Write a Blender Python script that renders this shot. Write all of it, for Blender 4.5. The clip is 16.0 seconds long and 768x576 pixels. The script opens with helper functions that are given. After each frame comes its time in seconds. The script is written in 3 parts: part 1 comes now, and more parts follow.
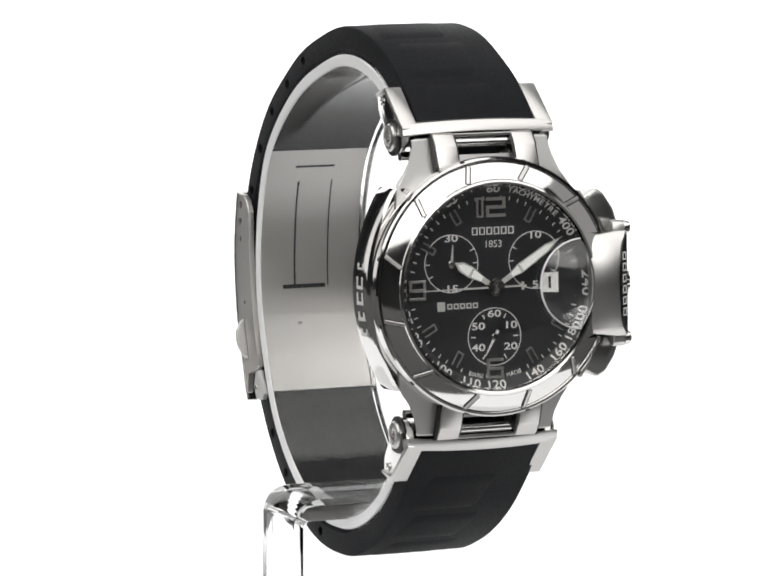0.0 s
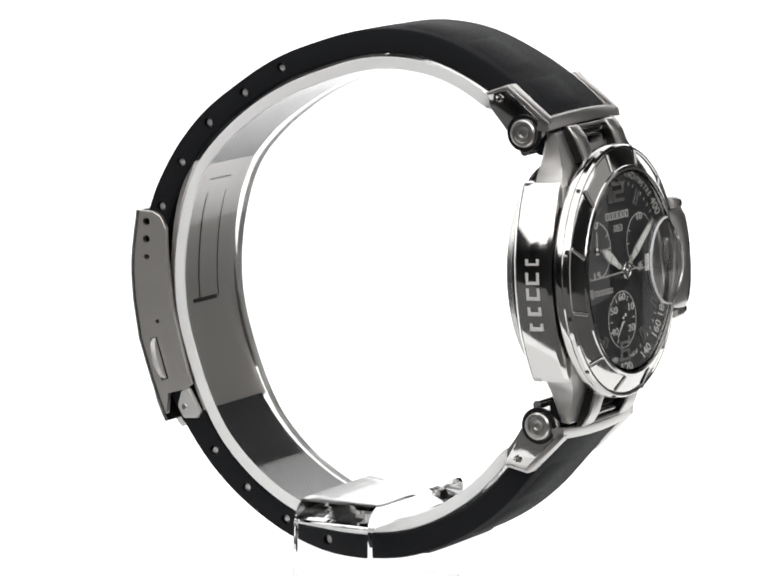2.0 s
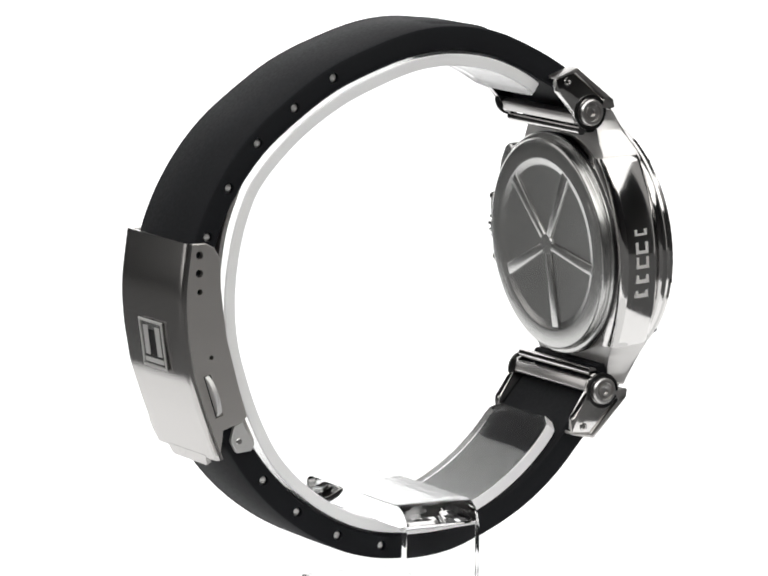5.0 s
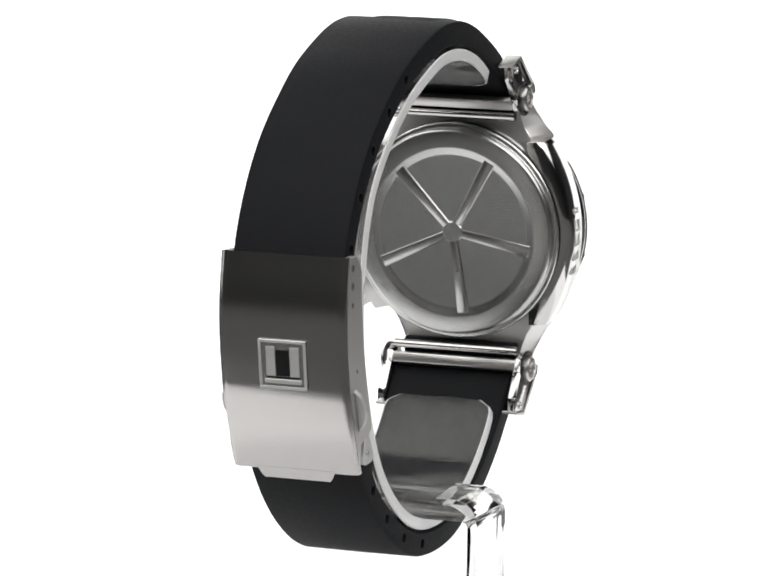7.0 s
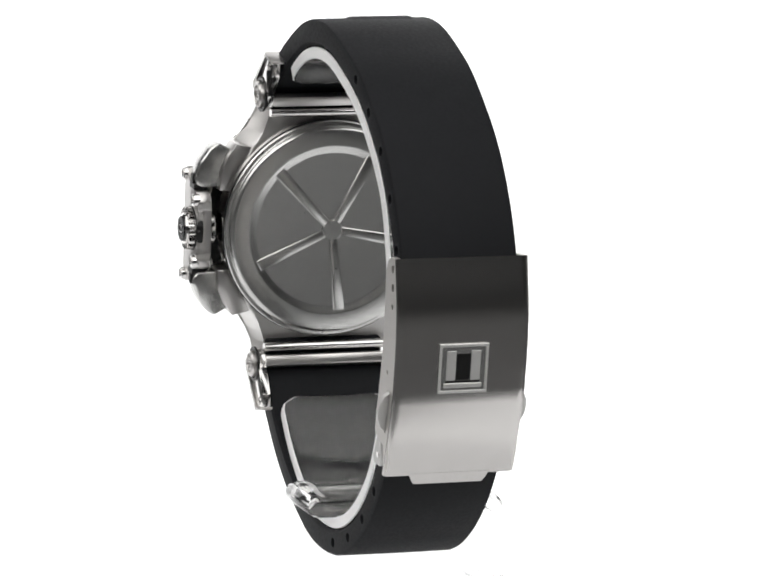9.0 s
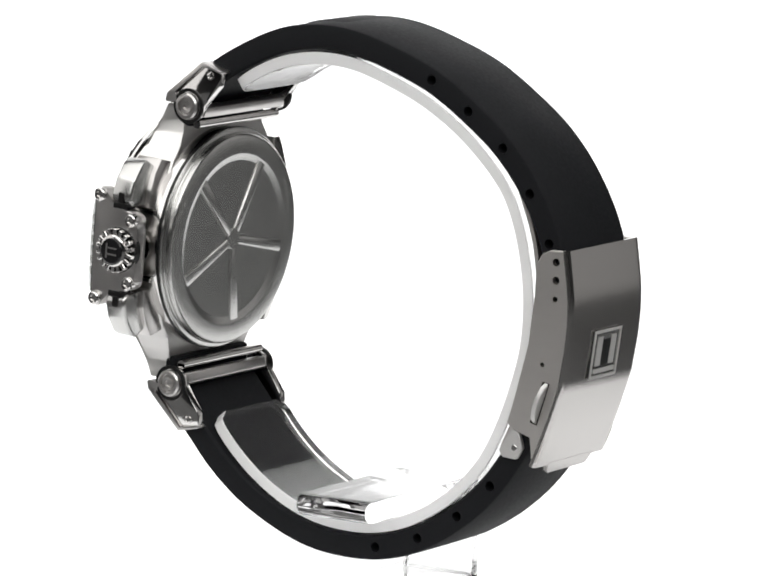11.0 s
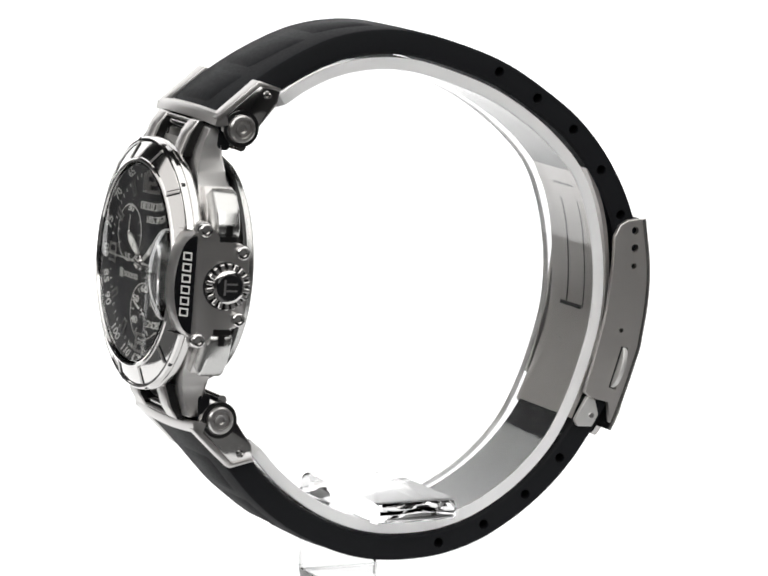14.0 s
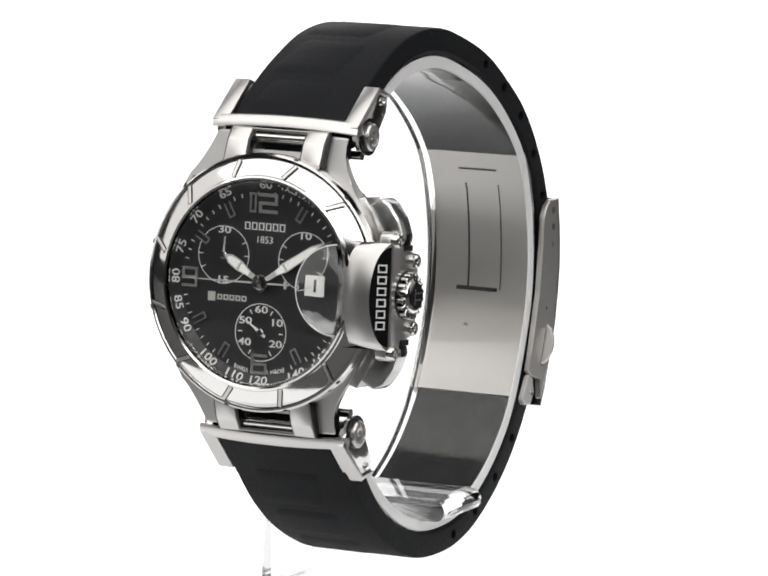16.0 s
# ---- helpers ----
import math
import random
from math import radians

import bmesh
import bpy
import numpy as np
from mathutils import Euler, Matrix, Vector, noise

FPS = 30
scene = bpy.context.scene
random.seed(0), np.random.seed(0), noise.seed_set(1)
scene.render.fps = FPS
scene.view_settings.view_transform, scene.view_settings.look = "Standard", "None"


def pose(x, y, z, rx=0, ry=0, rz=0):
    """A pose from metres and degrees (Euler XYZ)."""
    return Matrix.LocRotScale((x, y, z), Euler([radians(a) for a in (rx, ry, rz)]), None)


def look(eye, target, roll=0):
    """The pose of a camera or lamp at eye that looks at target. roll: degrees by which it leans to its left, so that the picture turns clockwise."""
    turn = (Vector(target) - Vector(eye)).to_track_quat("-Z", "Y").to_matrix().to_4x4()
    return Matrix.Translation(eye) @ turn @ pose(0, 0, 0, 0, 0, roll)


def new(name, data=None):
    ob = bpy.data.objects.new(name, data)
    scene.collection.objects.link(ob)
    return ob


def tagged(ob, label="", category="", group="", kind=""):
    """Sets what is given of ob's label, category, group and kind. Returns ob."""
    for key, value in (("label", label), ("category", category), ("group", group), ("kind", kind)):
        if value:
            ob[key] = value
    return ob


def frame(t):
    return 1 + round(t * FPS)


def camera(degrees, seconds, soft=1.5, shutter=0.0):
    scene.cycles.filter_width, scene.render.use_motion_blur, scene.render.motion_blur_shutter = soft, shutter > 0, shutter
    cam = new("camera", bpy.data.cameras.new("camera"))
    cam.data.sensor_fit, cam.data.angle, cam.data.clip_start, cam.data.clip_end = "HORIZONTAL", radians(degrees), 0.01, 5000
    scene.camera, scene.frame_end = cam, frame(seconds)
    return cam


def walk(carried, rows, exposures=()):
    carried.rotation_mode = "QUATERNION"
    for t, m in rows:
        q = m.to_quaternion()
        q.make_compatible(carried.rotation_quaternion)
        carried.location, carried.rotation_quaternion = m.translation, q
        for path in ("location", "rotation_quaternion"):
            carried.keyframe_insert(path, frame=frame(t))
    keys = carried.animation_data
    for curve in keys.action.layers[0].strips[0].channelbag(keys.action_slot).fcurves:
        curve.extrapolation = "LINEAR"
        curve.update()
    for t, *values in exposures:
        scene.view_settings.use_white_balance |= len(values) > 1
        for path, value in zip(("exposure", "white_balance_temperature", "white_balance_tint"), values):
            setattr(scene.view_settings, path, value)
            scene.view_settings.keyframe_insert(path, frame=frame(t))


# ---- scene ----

MM = 0.001
TURN_AT, TURN_RATE = 0.95, 19.335  # the turntable's angle at 3.5 s and its degrees per second

cam = camera(9.21, 16.0, soft=1.9)
EYE = Vector((-0.00032, -0.72, 0.160))
TILT = radians(-8.604)
CAM_POSE = look(EYE, EYE + Vector((0, math.cos(TILT), math.sin(TILT))), 0.677)
walk(cam, [(0.0, CAM_POSE), (16.0, CAM_POSE)])

# ---- world and lamps ----
world = bpy.data.worlds.new("studio")
scene.world = world
world.use_nodes = True
world.node_tree.nodes["Background"].inputs[0].default_value = (0.9, 0.95, 1.0, 1)
world.node_tree.nodes["Background"].inputs[1].default_value = 0.23


def area_lamp(name, eye, target, sx, sy, watts, colour=(1, 1, 1)):
    data = bpy.data.lights.new(name, "AREA")
    data.shape, data.size, data.size_y, data.energy, data.color = "RECTANGLE", sx, sy, watts, colour
    lamp = new(name, data)
    lamp.matrix_basis = look(eye, target)
    return lamp


area_lamp("softbox_top", (0.0, -0.42, 0.66), (0, -0.30, 0.05), 2.0, 1.25, 14.6, (1, 0.99, 0.97))
# front fill lamp, added to brighten the dial and the satin steel
area_lamp("front_fill_lamp", (0.0, -0.95, 0.66), (0, 0, 0.06), 1.5, 0.40, 2.9, (1, 0.99, 0.97))
area_lamp("softbox_left", (-0.84, 0.04, 0.36), (0, 0, 0.08), 0.68, 0.64, 1.5, (1, 0.98, 0.96))
area_lamp("softbox_right", (0.84, 0.20, 0.26), (0, 0, 0.12), 0.48, 0.80, 0.45, (1, 0.98, 0.96))


# ---- materials ----
def material(name, colour, rough, metal=0.0, grain=0.0, grain_size=(1, 1, 1), bump=0.0, bump_size=(1, 1, 1), spread=0.0, **more):
    """A principled surface with grain in roughness and colour, and a fine relief. Sizes are repeats per millimetre."""
    m = bpy.data.materials.new(name)
    m.use_nodes = True
    nt = m.node_tree
    p = nt.nodes["Principled BSDF"]
    p.inputs["Base Color"].default_value = (*colour, 1)
    p.inputs["Roughness"].default_value = rough
    p.inputs["Metallic"].default_value = metal
    for key, value in more.items():
        p.inputs[key.replace("_", " ")].default_value = value
    co = nt.nodes.new("ShaderNodeTexCoord")

    def noise_at(size, detail):
        mp = nt.nodes.new("ShaderNodeMapping")
        mp.inputs["Scale"].default_value = [s * 1000 for s in size]
        nt.links.new(co.outputs["Object"], mp.inputs["Vector"])
        n = nt.nodes.new("ShaderNodeTexNoise")
        n.inputs["Scale"].default_value = 1.0
        n.inputs["Detail"].default_value = detail
        nt.links.new(mp.outputs[0], n.inputs["Vector"])
        return n.outputs["Fac"]

    if grain:
        fac = noise_at(grain_size, 4)
        r = nt.nodes.new("ShaderNodeMapRange")
        r.inputs["To Min"].default_value, r.inputs["To Max"].default_value = max(rough - grain, 0.01), rough + grain
        r.inputs["From Min"].default_value, r.inputs["From Max"].default_value = 0.3, 0.7
        nt.links.new(fac, r.inputs["Value"])
        nt.links.new(r.outputs[0], p.inputs["Roughness"])
    if spread:
        fac = noise_at([s * 0.13 for s in grain_size], 3)
        mix = nt.nodes.new("ShaderNodeMix")
        mix.data_type = "RGBA"
        mix.inputs[6].default_value = (*[c * (1 - spread) for c in colour], 1)
        mix.inputs[7].default_value = (*[min(c * (1 + spread), 1) for c in colour], 1)
        nt.links.new(fac, mix.inputs[0])
        nt.links.new(mix.outputs[2], p.inputs["Base Color"])
    if bump:
        b = nt.nodes.new("ShaderNodeBump")
        b.inputs["Strength"].default_value = bump
        b.inputs["Distance"].default_value = 0.000005
        nt.links.new(noise_at(bump_size, 3), b.inputs["Height"])
        nt.links.new(b.outputs[0], p.inputs["Normal"])
    return m


POLISHED = material("polished_steel", (0.64, 0.63, 0.62), 0.09, 1.0, 0.03, (0.6, 0.6, 0.6), 0.05, (0.5, 0.5, 0.5))
SATIN = material("satin_steel", (0.57, 0.556, 0.545), 0.31, 1.0, 0.015, (0.25, 2.5, 2.5), 0.0, (1, 1, 1), 0.04)
BRUSHED = material("brushed_steel", (0.47, 0.458, 0.448), 0.21, 1.0, 0.015, (0.15, 5, 5), 0.0, (0.1, 6, 6), 0.04)
BACKSTEEL = material("case_back_steel", (0.55, 0.55, 0.54), 0.25, 1.0, 0.02, (0.7, 0.7, 0.7), 0.0, (1, 1, 1), 0.04)
BLADESTEEL = material("blade_steel", (0.57, 0.55, 0.53), 0.42, 1.0, 0.02, (0.25, 3, 3), 0.0, (0.2, 5, 5), 0.04)
CASESTEEL = material("fine_brushed_case_steel", (0.66, 0.65, 0.64), 0.43, 1.0, 0.02, (0.3, 3, 3), 0.0, (1, 1, 1), 0.04)
MATTSTEEL = material("blasted_matt_steel", (0.58, 0.575, 0.565), 0.55, 0.85, 0.05, (3, 3, 3), 0.1, (6, 6, 6), 0.06)
# Near-black steel for rings and holes; on gap strips its colour is shade.
DARKSTEEL = material("dark_steel_and_gap_shade", (0.045, 0.045, 0.045), 0.35, 1.0, 0.08, (2, 2, 2))
RUBBER = material("black_rubber", (0.0085, 0.009, 0.0105), 0.62, 0.0, 0.05, (2.0, 2.0, 2.0), 0.10, (14, 14, 14), 0.1, Specular_IOR_Level=0.10)
BLACKINLAY = material("black_lacquer", (0.006, 0.006, 0.007), 0.12, 0.0, 0.04, (1, 1, 1))
DIAL = material("black_dial", (0.009, 0.009, 0.0105), 0.42, 0.0, 0.05, (4, 4, 4), 0.1, (20, 20, 20), 0.15)
BATON = material("dark_silver_marker", (0.16, 0.16, 0.155), 0.35, 0.4, 0.05, (3, 3, 3))
DIAL_SUB = material("black_subdial", (0.009, 0.009, 0.010), 0.36, 0.0, 0.05, (4, 4, 4))
PRINT = material("white_print", (0.68, 0.68, 0.66), 0.5, 0.0, 0.05, (2, 2, 2))
LUME = material("white_lume", (0.93, 0.93, 0.90), 0.6, 0.0, 0.05, (3, 3, 3))
SILVER = material("silver_print", (0.50, 0.50, 0.48), 0.35, 0.25, 0.05, (3, 3, 3))
# White laid on clear edges in place of the light they carry.
EDGELIGHT = material("edge_light_white", (1, 1, 1), 0.35, 0.0, IOR=1.3, Transmission_Weight=0.4)
HAZY = material("hazy_acrylic", (0.98, 0.98, 0.98), 0.03, 0.0, IOR=1.30, Transmission_Weight=0.985)
GLASS = material("sapphire_crystal", (1, 1, 1), 0.0, 0.0, IOR=1.6, Transmission_Weight=1.0)
ACRYLIC = material("clear_acrylic", (1.0, 1.0, 1.0), 0.012, 0.0, IOR=1.27, Transmission_Weight=1.0)
BASEACRYLIC = material("clear_acrylic_foot", (1.0, 1.0, 1.0), 0.012, 0.0, IOR=1.47, Transmission_Weight=1.0)
PINSTEEL = material("bright_pin_steel", (0.86, 0.85, 0.83), 0.4, 0.6, 0.05, (3, 3, 3))


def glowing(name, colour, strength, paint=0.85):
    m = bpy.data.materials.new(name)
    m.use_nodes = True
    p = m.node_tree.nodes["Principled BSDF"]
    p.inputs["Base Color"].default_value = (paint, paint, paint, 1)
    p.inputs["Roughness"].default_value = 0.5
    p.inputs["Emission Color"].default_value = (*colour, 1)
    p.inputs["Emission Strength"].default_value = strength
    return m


# These sheets emit their own even white, so no shadow shows on them.
GLOWSHEET = glowing("glowing_white_sheet", (1, 1, 1), 1.02)
SHEET = glowing("glowing_table_sheet", (1, 1, 1), 1.02, 0.30)
# Glow added to the disc so it stays white in the watch's shadow.
DISC = glowing("white_disc_added_glow", (1, 1, 1), 0.80, 0.15)
TABLEPAINT = material("table_paint", (0.055, 0.055, 0.056), 0.7, 0.0, 0.05, (0.02, 0.02, 0.02), 0.1, (0.1, 0.1, 0.1), 0.1)
WALLPAINT = material("studio_wall_paint", (0.13, 0.13, 0.132), 0.8, 0.0, 0.05, (0.02, 0.02, 0.02), 0.1, (0.1, 0.1, 0.1), 0.1)


# ---- mesh helpers ----
def part(name, bm, mat, parent=None, label="", smooth=28):
    bmesh.ops.recalc_face_normals(bm, faces=bm.faces)
    me = bpy.data.meshes.new(name)
    bm.to_mesh(me)
    bm.free()
    me.materials.append(mat)
    for poly in me.polygons:
        poly.use_smooth = True
    me.set_sharp_from_angle(angle=radians(smooth))
    ob = new(name, me)
    ob.parent = parent
    if label:
        tagged(ob, label)
    return ob


def placed(bm, m):
    """Takes a mesh in millimetres to metres by the frame m (millimetres)."""
    bmesh.ops.transform(bm, matrix=Matrix.Scale(MM, 4) @ m, verts=bm.verts)
    return bm


def lathe(profile, steps=96, arc=(0, 360)):
    """Turns a profile of (radius, height) round z; closed when the profile is."""
    bm = bmesh.new()
    full = abs(arc[1] - arc[0]) >= 360
    n = steps if full else steps + 1
    rings = []
    for i in range(n):
        a = radians(arc[0] + (arc[1] - arc[0]) * i / steps)
        rings.append([bm.verts.new((r * math.cos(a), r * math.sin(a), h)) for r, h in profile])
    for i in range(steps):
        p, q = rings[i], rings[(i + 1) % n]
        for j in range(len(profile) - 1):
            bm.faces.new((p[j], p[j + 1], q[j + 1], q[j]))
    bmesh.ops.remove_doubles(bm, verts=bm.verts, dist=1e-4)
    if not full:
        bmesh.ops.holes_fill(bm, edges=bm.edges)
    return bm


def prism(outline, h0, h1, bevel=0.0, segments=2):
    """A plate with that outline in x, y from height h0 to h1, with rounded edges."""
    bm = bmesh.new()
    low = [bm.verts.new((x, y, h0)) for x, y in outline]
    high = [bm.verts.new((x, y, h1)) for x, y in outline]
    n = len(outline)
    bm.faces.new(low[::-1])
    bm.faces.new(high)
    for i in range(n):
        bm.faces.new((low[i], low[(i + 1) % n], high[(i + 1) % n], high[i]))
    if bevel:
        bmesh.ops.bevel(bm, geom=list(bm.edges), offset=bevel, segments=segments, affect="EDGES", profile=0.5, clamp_overlap=True)
    return bm


def block(x0, x1, y0, y1, z0, z1, bevel=0.0, segments=2):
    return prism([(x0, y0), (x1, y0), (x1, y1), (x0, y1)], z0, z1, bevel, segments)


def rod(r, h0, h1, steps=24, bevel=0.0):
    b = min(bevel, r * 0.5)
    prof = [(0, h0), (r - b, h0), (r, h0 + b), (r, h1 - b), (r - b, h1), (0, h1)]
    return lathe(prof, steps)


def joined(*meshes):
    out = meshes[0]
    for bm in meshes[1:]:
        tmp = bpy.data.meshes.new("tmp")
        bm.to_mesh(tmp)
        bm.free()
        out.from_mesh(tmp)
        bpy.data.meshes.remove(tmp)
    return out


def arched(outline, h0, h1, rise_x, rise_y, steps=20):
    """A bar of that x, y section from height h0 to h1 whose middle bows out by rise_x, rise_y."""
    bm = bmesh.new()
    rows = []
    for k in range(steps + 1):
        h = h0 + (h1 - h0) * k / steps
        lift = 1 - (2 * k / steps - 1) ** 2
        rows.append([bm.verts.new((x + rise_x * lift, y + rise_y * lift, h)) for x, y in outline])
    n = len(outline)
    for p, q in zip(rows, rows[1:]):
        for j in range(n):
            bm.faces.new((p[j], p[(j + 1) % n], q[(j + 1) % n], q[j]))
    bm.faces.new(rows[0])
    bm.faces.new(rows[-1][::-1])
    return bm


def spline(points, n):
    """Points along a smooth curve through the given ones, with tangents."""
    pts = [Vector(p) for p in points]
    pts = [2 * pts[0] - pts[1]] + pts + [2 * pts[-1] - pts[-2]]
    out = []
    for i in range(1, len(pts) - 2):
        a, b, c, d = pts[i - 1:i + 3]
        for k in range(n):
            t = k / n
            out.append(0.5 * (2 * b + (c - a) * t + (2 * a - 5 * b + 4 * c - d) * t * t + (3 * b - a - 3 * c + d) * t ** 3))
    out.append(pts[-2])
    return out


def sweep(path, sections):
    """A band along a path in x, z: sections(i, s) gives (across y, outward) pairs at each point, s from 0 to 1."""
    bm = bmesh.new()
    n = len(path)
    rings = []
    for i, p in enumerate(path):
        t = (path[min(i + 1, n - 1)] - path[max(i - 1, 0)]).normalized()
        out = Vector((t[1], -t[0])) * FLIP
        rings.append([bm.verts.new((p[0] + out[0] * o, y, p[1] + out[1] * o)) for y, o in sections(i, i / (n - 1))])
    for a, b in zip(rings, rings[1:]):
        k = len(a)
        for j in range(k):
            bm.faces.new((a[j], a[(j + 1) % k], b[(j + 1) % k], b[j]))
    bm.faces.new(rings[0])
    bm.faces.new(rings[-1][::-1])
    return bm


FLIP = 1


def text_mesh(body, size, depth=0.02, wide=1.0, tube=0.0, bold=0.0):
    """A word in the built-in font, centred, as a bmesh in the x, y plane."""
    cu = bpy.data.curves.new("word", "FONT")
    cu.body, cu.size, cu.extrude, cu.align_x, cu.align_y = body, size, depth, "CENTER", "CENTER"
    cu.resolution_u = 4
    cu.offset = bold
    if tube:
        cu.fill_mode, cu.bevel_depth, cu.bevel_resolution = "NONE", tube, 1
    ob = bpy.data.objects.new("word", cu)
    scene.collection.objects.link(ob)
    bpy.context.view_layer.update()
    me = bpy.data.meshes.new_from_object(ob.evaluated_get(bpy.context.evaluated_depsgraph_get()))
    bm = bmesh.new()
    bm.from_mesh(me)
    bpy.data.objects.remove(ob)
    bpy.data.curves.remove(cu)
    bpy.data.meshes.remove(me)
    bmesh.ops.transform(bm, matrix=Matrix.Diagonal((wide, 1, 1, 1)), verts=bm.verts)
    return bm


def turned(a):
    return Matrix.Rotation(radians(a), 4, "Z")


def at(x, y, z=0.0):
    return Matrix.Translation((x, y, z))


# ---- the studio ----
def studio():
    """A white sheet with its own glow that runs from under the turntable up behind it, in an unseen dark room."""
    bm = bmesh.new()
    path = [(-0.075, 0.10), (0.01, 0.115), (0.14, 0.14), (0.30, 0.20), (0.50, 0.32), (0.735, 0.50)]
    rows = [[bm.verts.new((side * w, y, -0.0125)) for y, w in path] for side in (-1, 1)]
    for i in range(len(path) - 1):
        bm.faces.new((rows[0][i], rows[0][i + 1], rows[1][i + 1], rows[1][i]))
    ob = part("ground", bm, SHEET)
    sol = ob.modifiers.new("thick", "SOLIDIFY")
    sol.thickness, sol.offset = 0.004, -1
    tagged(ob, "white self-glowing sheet under and behind the turntable", "ground", kind="structure")
    bm = bmesh.new()
    arc = [(0.76 * math.sin(radians(a)), 0.76 * math.cos(radians(a))) for a in range(-40, 33, 3)]
    ring = [[bm.verts.new((x, y, z)) for x, y in arc] for z in (-0.02, 1.0)]
    for i in range(len(arc) - 1):
        bm.faces.new((ring[0][i], ring[0][i + 1], ring[1][i + 1], ring[1][i]))
    ob = part("backdrop", bm, GLOWSHEET)
    sol = ob.modifiers.new("thick", "SOLIDIFY")
    sol.thickness, sol.offset = 0.004, 0
    tagged(ob, "curved white self-glowing backdrop around the back of the table", "backdrop", kind="structure")
    tagged(part("table", block(-0.68, 0.68, -0.5, 0.85, -0.06, -0.02, 0.004), TABLEPAINT), "dark grey painted studio table under the turntable", "table")
    for name, (x0, x1, y0, y1, z0, z1) in dict(
            wall_south=(-2.1, 2.1, -2.2, -2.1, -0.8, 1.9), wall_north=(-2.1, 2.1, 1.5, 1.6, -0.8, 1.9),
            wall_west=(-2.2, -2.1, -2.2, 1.6, -0.8, 1.9), wall_east=(2.1, 2.2, -2.2, 1.6, -0.8, 1.9),
            floor=(-2.2, 2.2, -2.2, 1.6, -0.9, -0.8), ceiling=(-2.2, 2.2, -2.2, 1.6, 1.9, 2.0)).items():
        tagged(part(name, block(x0, x1, y0, y1, z0, z1), WALLPAINT), "plain grey painted studio " + name.split("_")[0], name.split("_")[0], kind="structure")
    leg = block(-0.03, 0.03, -0.03, 0.03, -0.8, -0.06, 0.003)
    table = bpy.data.objects["table"]
    first = part("leg", leg, WALLPAINT, table)
    for x, y in ((-0.6, -0.42), (0.6, -0.42), (-0.6, 0.72), (0.6, 0.72)):
        ob = first if (x, y) == (-0.6, -0.42) else bpy.data.objects.new("leg", first.data)
        if ob is not first:
            scene.collection.objects.link(ob)
            ob.parent = table
        ob.location = (x, y, 0)


studio()
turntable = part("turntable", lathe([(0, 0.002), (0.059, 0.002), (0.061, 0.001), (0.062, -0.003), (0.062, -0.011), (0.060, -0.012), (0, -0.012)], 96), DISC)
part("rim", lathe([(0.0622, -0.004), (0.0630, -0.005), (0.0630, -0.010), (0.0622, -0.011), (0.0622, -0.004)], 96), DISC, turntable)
tagged(turntable, "round white turntable disc under the stand, with an added even glow", "turntable")

# ---- the display stand ----
stand = new("display_stand")
tagged(stand, "clear acrylic stand with open cuff, bent arm and base", "stand")
# the cuff lies along the inside of the strap and of the folding blade, open towards the case
CUFF = [(22.6, 81.8), (18.2, 84.5), (12.8, 86.6), (6.5, 87.5), (0.0, 87.0), (-6.6, 85.0), (-13.3, 82.2), (-19.4, 78.4), (-24.9, 73.6), (-28.8, 68.6), (-31.2, 62.0), (-32.4, 54.0),
        (-32.0, 46.2), (-29.9, 38.6), (-27.0, 31.6), (-23.6, 26.2), (-18.3, 21.1), (-11.9, 17.2), (-5.7, 15.2), (0.5, 14.7), (6.8, 15.4), (12.6, 17.4), (18.1, 20.7), (22.7, 24.7), (26.4, 29.1)]


def bend(cx, cz, r, a0, a1, steps=8):
    return [(cx + r * math.cos(radians(a0 + (a1 - a0) * i / steps)), cz + r * math.sin(radians(a0 + (a1 - a0) * i / steps))) for i in range(steps + 1)]


